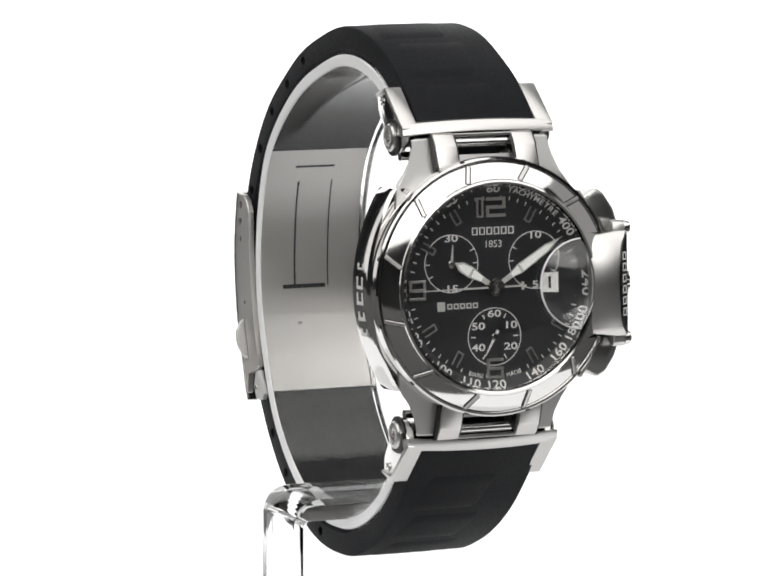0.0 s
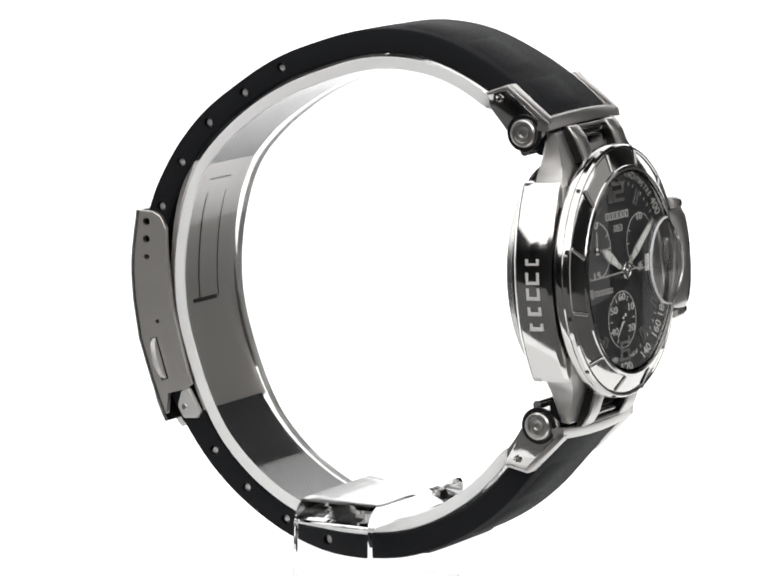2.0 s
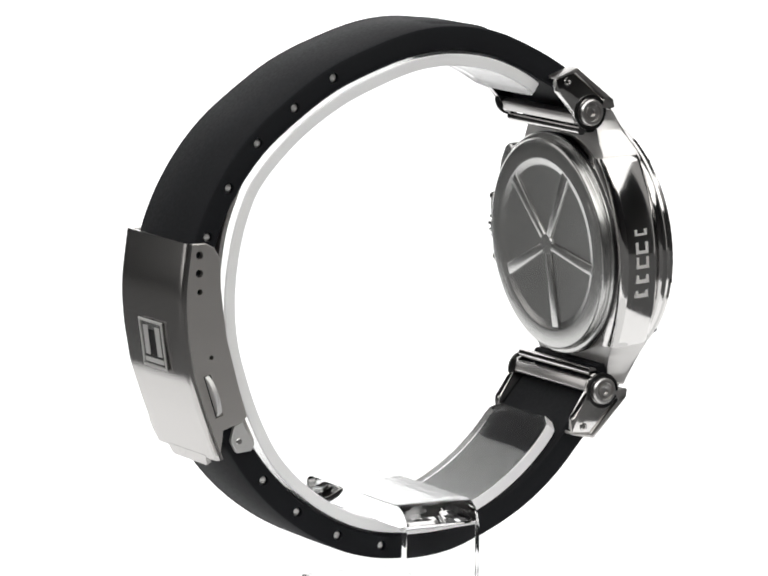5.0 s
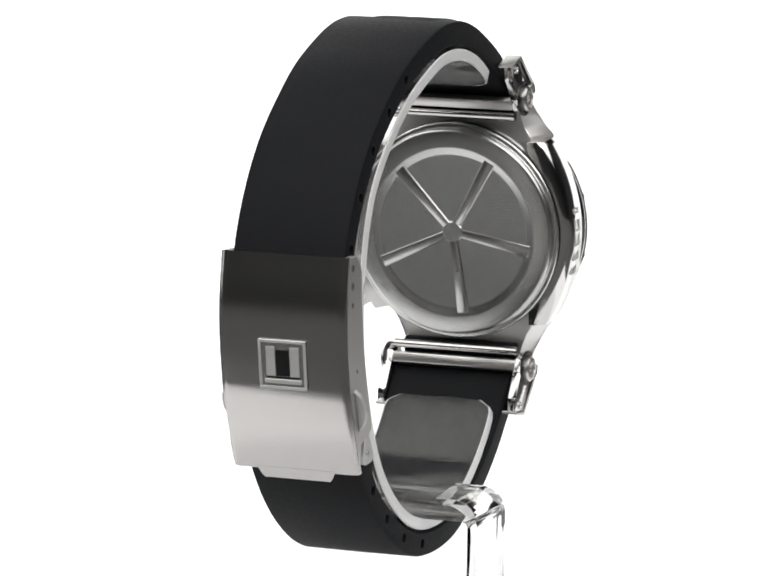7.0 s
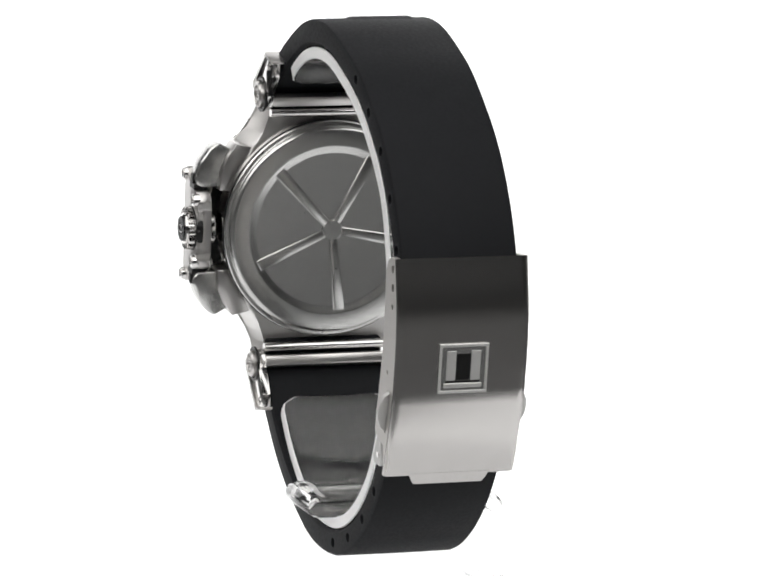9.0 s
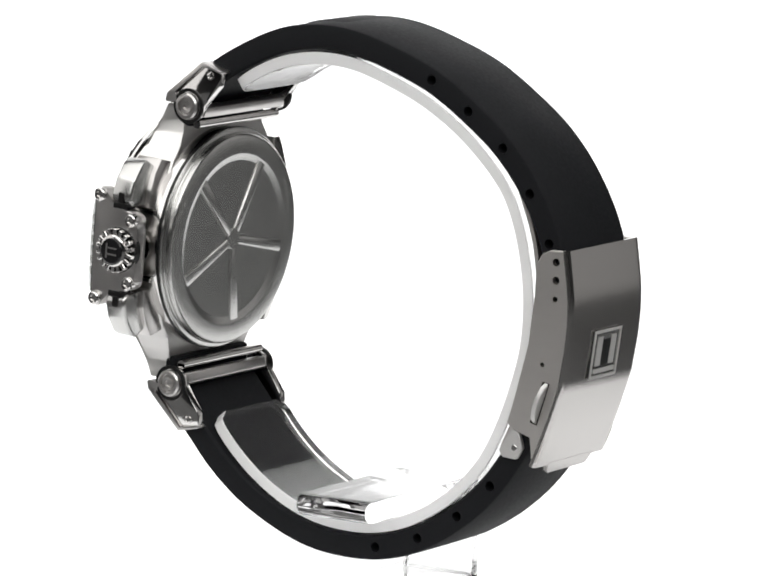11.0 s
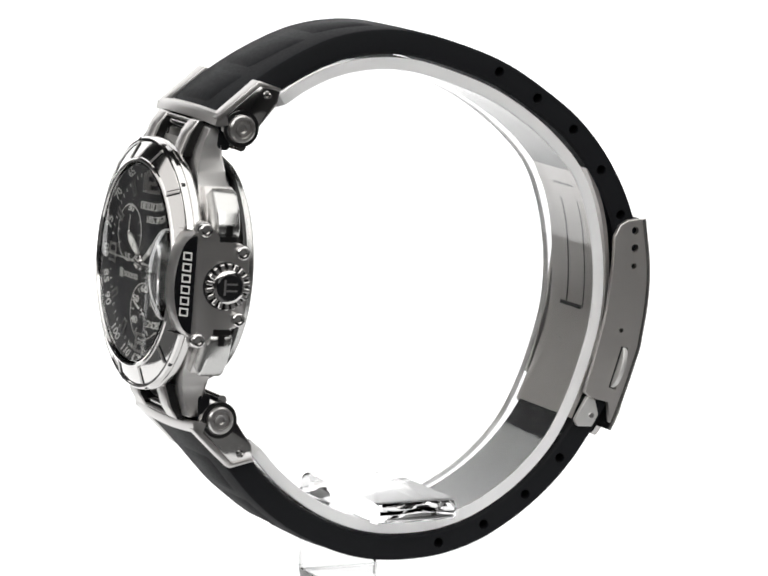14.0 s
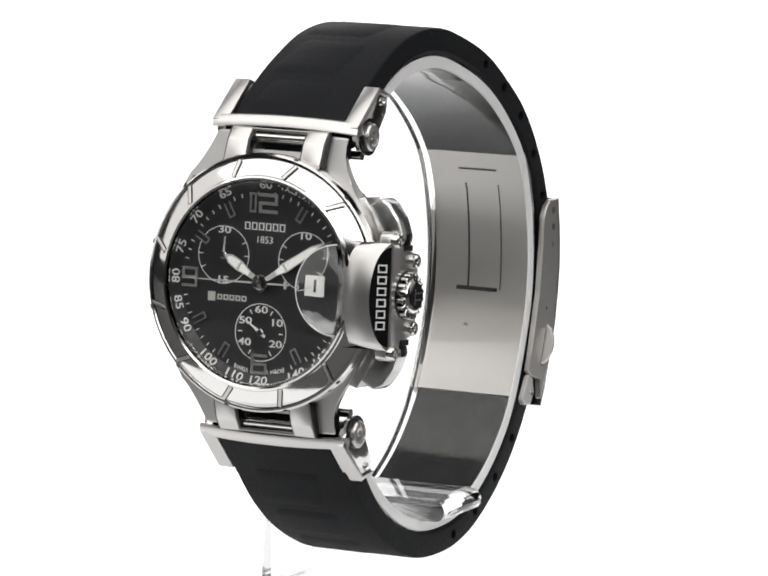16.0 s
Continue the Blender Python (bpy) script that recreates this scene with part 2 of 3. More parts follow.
def stand_parts():
    m = Matrix(((0, 0, 1, 0), (1, 0, 0, 0), (0, 1, 0, 0), (0, 0, 0, 1)))
    # one bent strip: foot plate, upright and the tongue that carries the cuff
    part("base_plate", placed(block(-7.6, 7.4, -15.4, 12.3, 2.1, 5.0, 0.4), Matrix()), BASEACRYLIC, stand)
    prof = [(-14.5, 2.1)] + bend(-14.5, 5.1, 3.0, 270, 180) + bend(-13.9, 16.7, 3.6, 180, 90) + [(11.9, 20.3)] + bend(12.2, 18.65, 1.65, 90, -90)[1:-1] + [(11.9, 17.0), (-15.1, 17.0)] + bend(-15.1, 16.1, 0.9, 90, 180, 4) + [(-16.0, 5.8)] + bend(-15.5, 5.5, 0.5, 180, 270, 3)
    part("bent_arm", placed(prism(prof, -6.0, 6.7, 0.3, 2), m), ACRYLIC, stand)
    pts = spline(CUFF, 5)
    half, mid = 8.75, 0.4

    def width(s):
        # rounded ends
        d = min(s, 1 - s) * 190
        return half - 2.2 * (1 - min(d / 2.6, 1)) ** 2

    def sec(i, s):
        h = width(s)
        return [(mid - h, -1.8), (mid + h, -1.8), (mid + h, 0.0), (mid - h, 0.0)]
    cuff = part("cuff", placed(sweep(pts, sec), Matrix()), HAZY, stand)
    # white strips paint the piped light onto the cuff's clear edges
    for side in (-1, 1):
        def edge(i, s):
            h = width(s) * side
            return [(mid + h + 0.02 * side, -1.82), (mid + h + 0.25 * side, -1.7), (mid + h + 0.25 * side, -0.1), (mid + h + 0.02 * side, 0.02)]
        part("edge", placed(sweep(pts, edge), Matrix()), EDGELIGHT, cuff, "cuff edge strip, white for the light led through clear acrylic")


stand_parts()

# ---- the watch ----
watch = new("wristwatch")
tagged(watch, "steel chronograph wristwatch with black dial and black rubber strap", "watch")
LEAN = radians(4.2)
CASE = Matrix(((0, -math.sin(LEAN), math.cos(LEAN), 30.6), (1, 0, 0, 0.1), (0, math.cos(LEAN), math.sin(LEAN), 56.25), (0, 0, 0, 1)))
ACROSS = Matrix(((0, 0, 1, 0), (1, 0, 0, 0), (0, 1, 0, 0), (0, 0, 0, 1)))  # takes (v, w, u) outlines to the case's (u, v, w)


def on_case(bm, m=None):
    return placed(bm, CASE @ m if m else CASE)


def clock(a, r, h=0.0):
    """The place at a dial angle, clockwise from twelve."""
    return Matrix.Translation((r * math.sin(radians(a)), r * math.cos(radians(a)), h))


SIDE = at(0, 0.6)  # the strap sits a little to the crown's side
STRAP = [(31.7, 77.7), (27.5, 81.5), (21.2, 85.5), (13.5, 88.8), (6.5, 89.9), (0.0, 89.4), (-7.0, 87.4), (-14.2, 84.5), (-20.7, 80.4),
         (-26.9, 75.4), (-31.8, 69.2), (-35.3, 61.9), (-36.8, 54.0), (-36.5, 46.3), (-34.2, 38.7), (-30.4, 31.4), (-25.5, 24.6),
         (-19.7, 19.3), (-12.7, 15.1), (-6.1, 13.0), (0.5, 12.5), (7.2, 13.2), (13.5, 15.4), (19.4, 18.7), (24.4, 22.9), (28.9, 28.1), (33.8, 33.7)]
HOLES = [(-14.1, 84.7), (-20.6, 80.5), (-26.8, 75.5), (-31.6, 69.1), (-35.1, 62.0), (-25.4, 24.7), (-19.6, 19.4), (-12.6, 15.2), (-5.0, 12.9)]


def baked(ob, cutter, mat):
    """Cuts the cutter out of ob and keeps the plain mesh."""
    mod = ob.modifiers.new("cut", "BOOLEAN")
    mod.operation, mod.object, mod.solver = "DIFFERENCE", cutter, "EXACT"
    bpy.context.view_layer.update()
    me = bpy.data.meshes.new_from_object(ob.evaluated_get(bpy.context.evaluated_depsgraph_get()))
    ob.modifiers.clear()
    ob.data = me
    me.materials.clear()
    me.materials.append(mat)
    for poly in me.polygons:
        poly.use_smooth = True
    me.set_sharp_from_angle(angle=radians(35))
    bpy.data.objects.remove(cutter)


def strap_parts():
    path = spline(STRAP, 6)

    def sec(i, s):
        o, e = 1.95, 0.4
        near = abs(s - 0.47) / 0.47  # 0 under the clasp, 1 at the case
        h = 8.85 + 0.45 * max(0, (near - 0.35) / 0.65) + 0.5 * max(0, (near - 0.8) / 0.2)
        return [(-h + e, -o), (h - e, -o), (h, -o + e), (h, o - 0.5), (h - 0.14, o - 0.2), (h - 0.5, o - 0.05), (0, o),
                (-h + 0.5, o - 0.05), (-h + 0.14, o - 0.2), (-h, o - 0.5), (-h, -o + e)]
    ob = part("strap", placed(sweep(path, sec), SIDE), RUBBER, watch)
    cut = None
    for x, z in HOLES:
        m = Matrix(((1, 0, 0, x), (0, 0, 1, 0), (0, 1, 0, z), (0, 0, 0, 1)))
        one = placed(rod(0.78, -12, 12, 16), m)
        cut = joined(cut, one) if cut else one
    baked(ob, part("cutter", cut, RUBBER), RUBBER)
    for x, z in HOLES:
        m = Matrix(((1, 0, 0, x), (0, 0, -1, 0.6), (0, 1, 0, z), (0, 0, 0, 1)))
        part("tube_pin", placed(rod(0.74, 4.0, 8.3, 16, 0.3), m), PINSTEEL, ob)
    # raised tread towards the case, cut across on the slant
    n = len(path)
    for i0, i1 in ((3, 10), (10, 18), (18, 27), (128, 136), (136, 144), (144, 152)):
        seg = path[i0:i1]

        def sec2(i, s):
            k = (s - 0.5) * 1.6
            o, h = 1.95, -0.06 + 0.30 * min(1, 7 * s, 7 - 7 * s)
            return [(-7.6 + k, o - 0.3), (-6.3 + k, o + h), (3.0 + k, o + h), (4.3 + k, o - 0.3)]
        part("tread_block", placed(sweep(seg, sec2), SIDE), RUBBER, watch)


strap_parts()


def clasp_parts():
    cover = spline([(-39.2, 61.4), (-40.05, 54.0), (-39.8, 48.0), (-38.8, 42.0)], 6) + spline([(-38.65, 41.2), (-36.4, 34.8), (-33.8, 28.5)], 4)
    clasp = part("clasp_cover", placed(sweep(cover, lambda i, s: [(-10.0, -0.9), (10.0, -0.9), (10.08, -0.7), (9.98, -0.36), (9.7, -0.12), (9.3, -0.02), (8.8, 0), (-8.8, 0), (-9.3, -0.02), (-9.7, -0.12), (-9.98, -0.36), (-10.08, -0.7)]), SIDE), BRUSHED, watch)
    part("lip", placed(sweep([Vector((-33.95, 28.8)), Vector((-33.5, 27.7)), Vector((-33.2, 27.1))], lambda i, s: [(-6.2 + s, -0.9), (6.2 - s, -0.9), (6.2 - s, 0), (-6.2 + s, 0)]), SIDE), BRUSHED, clasp)
    side = [(-38.9, 61.3), (-36.0, 61.3), (-34.6, 60.6), (-33.6, 58.8), (-33.5, 54.3), (-32.5, 46.9), (-30.2, 38.6), (-28.9, 34.9), (-29.9, 34.0),
            (-33.1, 33.2), (-33.2, 30.0), (-34.0, 29.2), (-35.0, 31.6), (-37.9, 41.2), (-39.0, 48), (-39.3, 53.5), (-39.1, 58.7)]
    m = Matrix(((1, 0, 0, 0), (0, 0, 1, 0), (0, 1, 0, 0), (0, 0, 0, 1)))
    for s in (-1, 1):
        wall = part("side_wall", placed(prism(side, s * 9.05, s * 9.95, 0.12, 1), SIDE @ m), BLADESTEEL, clasp)
        cut = None
        for x, z, r in ((-37.1, 59.6, 0.6), (-37.1, 56.9, 0.6), (-37.0, 54.1, 0.45), (-35.0, 44.2, 0.35)):
            one = placed(rod(r, -20, 20, 14), at(x, 0, z) @ m)
            cut = joined(cut, one) if cut else one
        slot = placed(prism([(-36.3, 41.4), (-35.1, 41.7), (-33.0, 35.4), (-34.2, 35.0)], -20, 20), m)
        baked(wall, part("cutter", joined(cut, slot), BLADESTEEL), BLADESTEEL)
        # rounded push tab in the slot
        tab = [(-3.3, 0), (-2.6, 0.9), (-1.2, 1.5), (0, 1.65), (1.2, 1.5), (2.6, 0.9), (3.3, 0)]
        f = Matrix(((0.32, 0, 0.95, -34.7), (0, s, 0, s * 9.8), (-0.95, 0, 0.32, 38.4), (0, 0, 0, 1)))
        part("push_tab", placed(prism(tab, -0.4, 0.4, 0.12, 1), SIDE @ f), MATTSTEEL, clasp)
        ear = [(-31.5, 31.2), (-30.9, 33.6), (-29.6, 34.2), (-27.4, 30.6), (-28.0, 29.6), (-30.4, 29.4)]
        tabp = part("hinge_ear", placed(prism(ear, s * 8.8, s * 9.7, 0.15, 1), SIDE @ m), MATTSTEEL, watch)
        part("pin", placed(rod(0.5, 9.4, 9.9, 16, 0.1), SIDE @ at(-30.2, 0, 31.2) @ m @ Matrix.Diagonal((1, 1, s, 1))), POLISHED, tabp)
    # square emblem plate: frame, ground and two plain bars
    tilt = math.atan2(0.9, 6.0)
    e = Matrix(((0, -math.sin(tilt), -math.cos(tilt), -39.4), (-1, 0, 0, 0.5), (0, math.cos(tilt), -math.sin(tilt), 45.2), (0, 0, 0, 1)))
    emblem = part("emblem", placed(block(-3.75, 3.75, -3.75, 3.75, 0.0, 0.22, 0.08, 1), e), BACKSTEEL, clasp, "embossed square steel emblem plate")
    part("emblem_rim", placed(joined(block(-3.75, 3.75, 3.3, 3.75, 0.2, 0.42, 0.08, 1), block(-3.75, 3.75, -3.75, -3.3, 0.2, 0.42, 0.08, 1),
                                     block(-3.75, -3.3, -3.3, 3.3, 0.2, 0.40, 0.08, 1), block(3.3, 3.75, -3.3, 3.3, 0.2, 0.40, 0.08, 1)), e), MATTSTEEL, emblem)
    part("emblem_bar", placed(joined(block(-2.9, 2.9, -2.9, -2.2, 0.2, 0.45, 0.1, 1), block(-2.6, -1.15, -1.8, 2.7, 0.2, 0.34, 0.1, 1), block(1.15, 2.6, -1.8, 2.7, 0.2, 0.34, 0.1, 1)), e), MATTSTEEL, emblem)
    part("emblem_inlay", placed(joined(block(-1.05, 1.05, -1.75, 2.2, 0.21, 0.27), block(-2.6, 2.6, -2.14, -1.86, 0.21, 0.27)), e), DARKSTEEL, emblem)
    # folding blade along the inside of the strap
    blade = spline([(-29.7, 70.6), (-32.6, 62.5), (-33.6, 54.0), (-33.2, 46), (-31.0, 38.2), (-27.6, 30.6)], 24)
    b = part("folding_blade", placed(sweep(blade, lambda i, s: [(-8.4, -0.1), (8.4, -0.1), (8.4, -0.75), (-8.4, -0.75)]), SIDE), BLADESTEEL, watch, "curved satin steel blade of the folding clasp")
    k = len(blade) - 1
    # slots are not cut: dark strips on the blade carry their shade
    for y0, y1, a0, a1 in ((-3.4, 3.2, 0.09, 0.098), (-4.6, 2.6, 0.575, 0.595), (3.0, 3.2, 0.16, 0.58), (-2.7, -2.4, 0.16, 0.58)):
        seg = blade[round(a0 * k):max(round(a1 * k), round(a0 * k) + 1) + 1]
        part("slot", placed(sweep(seg, lambda i, s: [(y0, -0.82), (y1, -0.82), (y1, -0.7), (y0, -0.7)]), SIDE), DARKSTEEL, b)
    part("rivet", placed(rod(0.45, 0, 0.3, 16, 0.1), Matrix(((0, 0, 1, -31.4), (1, 0, 0, -1.5), (0, 1, 0, 41.0), (0, 0, 0, 1)))), SATIN, b)


clasp_parts()


def case_parts():
    ring = [(16.4, -0.4), (17.0, 0.2), (17.3, 1.4), (17.3, 6.6), (16.8, 7.2), (13.0, 7.2), (13.0, -0.4), (16.4, -0.4)]
    case = part("case_middle", on_case(lathe(ring, 128)), POLISHED, watch)
    # convex polished flank on the side away from the crown, with plain word bars
    def reach(v):
        v = abs(v)
        return 19.0 - v * v / 50
    bm = bmesh.new()
    slices = []
    for i in range(61):
        v = -14.7 + 29.4 * i / 60
        u = reach(v) - (0.15 if i in (0, 60) else 0)
        slices.append([bm.verts.new((-a, v, w)) for a, w in ((12.0, 0.0), (u - 1.6, 0.0), (u - 0.7, 0.35), (u - 0.1, 0.95), (u, 1.1), (u, 5.9), (u - 0.1, 6.1), (u - 0.5, 6.6), (12.0, 6.7))])
    for p, q in zip(slices, slices[1:]):
        for j in range(9):
            bm.faces.new((p[j], p[(j + 1) % 9], q[(j + 1) % 9], q[j]))
    bm.faces.new(slices[0])
    bm.faces.new(slices[-1][::-1])
    bmesh.ops.recalc_face_normals(bm, faces=bm.faces)
    plate = part("flank", on_case(bm), POLISHED, case, "polished convex case flank with raised plain bars")
    for v, h in ((4.6, 0.55), (2.3, 0.9), (0.0, 0.9), (-2.3, 0.9), (-4.6, 0.9)):
        v -= 1.2
        u = -reach(v)
        word = joined(block(u - 0.05, u + 0.3, v - h, v + h, 2.55, 3.0), block(u - 0.05, u + 0.3, v - h, v + h, 4.3, 4.75), block(u - 0.05, u + 0.3, v - h, v - h + 0.5, 3.0, 4.3))
        part("word_bar", on_case(word), PINSTEEL, plate)
    # case back: dished rim, hub, five spokes and a ring
    back = [(0, -2.5), (12.3, -2.5), (12.5, -2.54), (13.4, -3.05), (13.6, -3.12), (13.8, -3.13), (16.0, -3.08), (16.25, -3.0), (16.5, -2.75), (16.6, -2.5), (16.6, -1.3), (16.7, -1.15), (17.2, -1.05), (17.4, -0.8), (17.4, -0.3), (0, -0.3)]
    cb = part("case_back", on_case(lathe([(r, -0.3 + (h + 0.3) * 0.6) for r, h in back], 128)), BACKSTEEL, watch, "satin steel case back with raised five-spoke wheel")
    part("hub", on_case(rod(1.75, -1.98, -1.5, 40, 0.22)), BACKSTEEL, cb)
    for i in range(5):
        spoke = [(-0.7, 1.2), (0.7, 1.2), (1.0, 13.2), (-1.0, 13.2)]
        bm = prism(spoke, -1.96, -1.4, 0.3, 3)
        part("spoke", on_case(bm, turned(173 + 72 * i)), BACKSTEEL, cb)
    for a, r, h in ((173, 6.3, -1.99), (302, 5.4, -1.66)):
        part("dot", on_case(rod(0.16, h, -1.4, 10), turned(a) @ at(0, r)), DARKSTEEL, cb)
    # worn engraving on the ring, too small to read
    rng = random.Random(4)
    for a0, a1 in ((58, 128), (228, 300)):
        a = a0
        while a < a1:
            w = rng.uniform(0.14, 0.36)
            part("engraving_bar", on_case(block(-w, w, 14.65, 15.25, -2.03, -1.9), turned(a)), BACKSTEEL, cb)
            a += (2 * w + rng.choice((0.3, 0.3, 0.8))) * 57.3 / 14.9
    # dark rings whose colour gives the shade of the gaps round the case
    part("gap_shade_ring", on_case(lathe([(16.9, -0.35), (17.5, -0.35), (17.5, 0.1), (16.9, 0.1), (16.9, -0.35)], 96)), DARKSTEEL, case)
    part("gap_shade_ring", on_case(lathe([(16.9, 6.72), (18.25, 6.72), (18.25, 7.0), (16.9, 7.0), (16.9, 6.72)], 96)), DARKSTEEL, case)
    # bezel and its ribs
    bez = [(14.9, 10.2), (15.05, 10.75), (15.35, 10.85), (15.65, 10.7), (15.75, 10.5), (18.05, 9.45), (18.15, 9.35), (18.3, 9.5), (18.6, 9.45), (18.85, 9.15), (18.95, 8.6),
           (18.8, 8.3), (18.9, 8.0), (18.9, 7.4), (18.6, 7.0), (18.2, 6.8), (14.9, 6.8), (14.9, 10.2)]
    bezel = part("bezel", on_case(lathe(bez, 144)), POLISHED, watch, "polished steel bezel with twelve raised ribs")
    for i in range(12):
        a = 15 + 30 * i
        slope = math.atan2(-1.05, 2.3)
        f = turned(-a) @ at(0, 16.95, 9.97) @ Matrix.Rotation(slope, 4, "X") @ turned(-25)
        # shade beside each rib and in each notch, laid on as dark strips
        part("rib_edge_shade", on_case(block(-0.42, 0.42, -1.36, 1.36, -0.3, 0.09, 0.03, 1), f), DARKSTEEL, bezel)
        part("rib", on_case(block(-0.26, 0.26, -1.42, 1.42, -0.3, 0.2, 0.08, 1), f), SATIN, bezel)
        part("notch_shade", on_case(block(-0.35, 0.35, -0.12, 0.12, -0.4, 0.4, 0.05, 1), turned(-a) @ at(0, 18.8, 8.9)), DARKSTEEL, bezel)
    # shoulders, prongs, arms, bars and screws at both ends
    for s in (1, -1):
        flip = Matrix.Diagonal((1, s, 1, 1))
        body = [(-11.0, 21.6), (-10.9, 20.0), (-11.6, 18.3), (-12.8, 16.6), (-14.0, 15.3), (-14.5, 14.0), (-14.6, 11.0), (-14.8, 8.0), (-13.0, 7.0), (15.0, 7.0),
                (15.8, 8.0), (15.4, 11.0), (14.2, 13.3), (12.6, 15.2), (11.4, 17.0), (10.7, 19.0), (10.8, 20.4), (11.0, 21.6), (4.6, 21.9), (4.4, 18.9), (-4.4, 18.9), (-4.6, 21.9)]
        bm = prism(body, 0.6, 7.1)
        for v in bm.verts:
            lower = max(0.0, v.co.y - 14.5)
            if v.co.z > 3:
                v.co.z -= 0.37 * lower
            else:
                v.co.z += 0.9 + 0.12 * lower
                v.co.x *= 0.86
        bmesh.ops.bevel(bm, geom=list(bm.edges), offset=0.28, segments=2, affect="EDGES", profile=0.5, clamp_overlap=True)
        shoulder = part("case_shoulder", on_case(bm, flip), CASESTEEL, case)
        for u in (-6.25, 6.25):
            prong = [(17.0, 7.35), (17.4, 7.75), (20.6, 6.6), (22.3, 5.4), (22.4, 4.4), (20.5, 4.2), (17.2, 5.5)]
            # wider dark plate under each prong; its rim draws the gap's shade
            base = [(16.9, 7.0), (17.3, 7.35), (20.5, 6.25), (22.3, 5.1), (22.3, 4.3), (17.2, 5.3)]
            part("prong_gap_shade", on_case(prism(base, u - 1.95, u + 1.95), flip @ ACROSS), DARKSTEEL, shoulder)
            part("prong", on_case(prism(prong, u - 1.7, u + 1.7, 0.25), flip @ ACROSS), SATIN, shoulder)
        part("yoke", on_case(block(-7.6, 7.6, 21.75, 22.25, 4.7, 5.35, 0.1, 1), flip), SATIN, shoulder)
        m2 = Matrix(((0, 0, 1, 0), (1, 0, 0, 0), (0, 1, 0, 0), (0, 0, 0, 1)))
        part("cross_rod", on_case(rod(0.8, -4.3, 4.3, 20), flip @ at(0, 20.9, 4.5) @ m2), POLISHED, shoulder)
        part("strap_end", on_case(block(-9.5, 9.5, 18.2, 22.2, 0.6, 2.9, 0.3, 1), flip), RUBBER, shoulder, "black rubber strap end under the prongs")
        # the end link that holds the strap
        bar = [(22.0, 3.0), (21.95, 3.9), (22.15, 4.2), (23.1, 4.0), (23.7, 3.5), (23.8, 2.5), (22.2, 2.0)]
        link = part("end_link", on_case(arched(bar, -12.0, 12.0, 0.45, 0.75), flip @ ACROSS), SATIN, watch, "steel end link clasping the strap end")
        part("inner_bar", on_case(prism([(20.0, -2.2), (21.6, -2.6), (22.2, -1.6), (21.4, -0.4), (20.2, -0.6)], -10.4, 10.4, 0.3), flip @ ACROSS), SATIN, link)
        part("inner_rod", on_case(rod(0.7, -10.4, 10.4, 20), flip @ at(0, 18.9, -0.9) @ m2), POLISHED, link)
        for side in (-1, 1):
            arm = [(21.8, -2.45), (19.9, -1.85), (19.25, -0.3), (19.7, 1.3), (21.2, 2.6), (22.6, 3.3), (28.5, -2.6), (27.6, -5.9), (25.4, -5.6)]
            a = part("lug_arm", on_case(prism(arm, side * 10.4, side * 11.7, 0.22), flip @ ACROSS), POLISHED, link)
            flange = [(22.5, 3.7), (23.2, 4.2), (28.95, -2.2), (27.9, -6.0), (27.45, -5.9), (28.35, -2.5), (23.0, 3.4)]
            part("flange", on_case(prism(flange, side * 9.5, side * 12.0, 0.15), flip @ ACROSS), SATIN, a)
            head = [(0, 0.3), (0.55, 0.3), (0.62, 0.75), (0.98, 0.8), (1.08, 0.5), (1.32, 0.5), (1.42, 0.9), (1.8, 0.86), (2.05, 0.6), (2.1, -0.3), (0, -0.3)]
            f = flip @ at(side * 11.7, 21.75, -0.1) @ Matrix(((0, 0, side, 0), (1, 0, 0, 0), (0, 1, 0, 0), (0, 0, 0, 1)))
            part("screw", on_case(lathe(head, 32), f), SATIN, a)
            part("collar", on_case(lathe([(2.25, -0.2), (2.75, -0.2), (2.75, 0.18), (2.25, 0.18), (2.25, -0.2)], 40), f), DARKSTEEL, a)
            f2 = flip @ at(side * 11.6, 26.9, -3.9) @ Matrix(((0, 0, side, 0), (1, 0, 0, 0), (0, 1, 0, 0), (0, 0, 0, 1)))
            part("pin", on_case(lathe([(0, 0.1), (0.25, 0.12), (0.4, 0.35), (0.6, 0.3), (0.65, -0.1), (0, -0.1)], 20), f2), POLISHED, a)


case_parts()


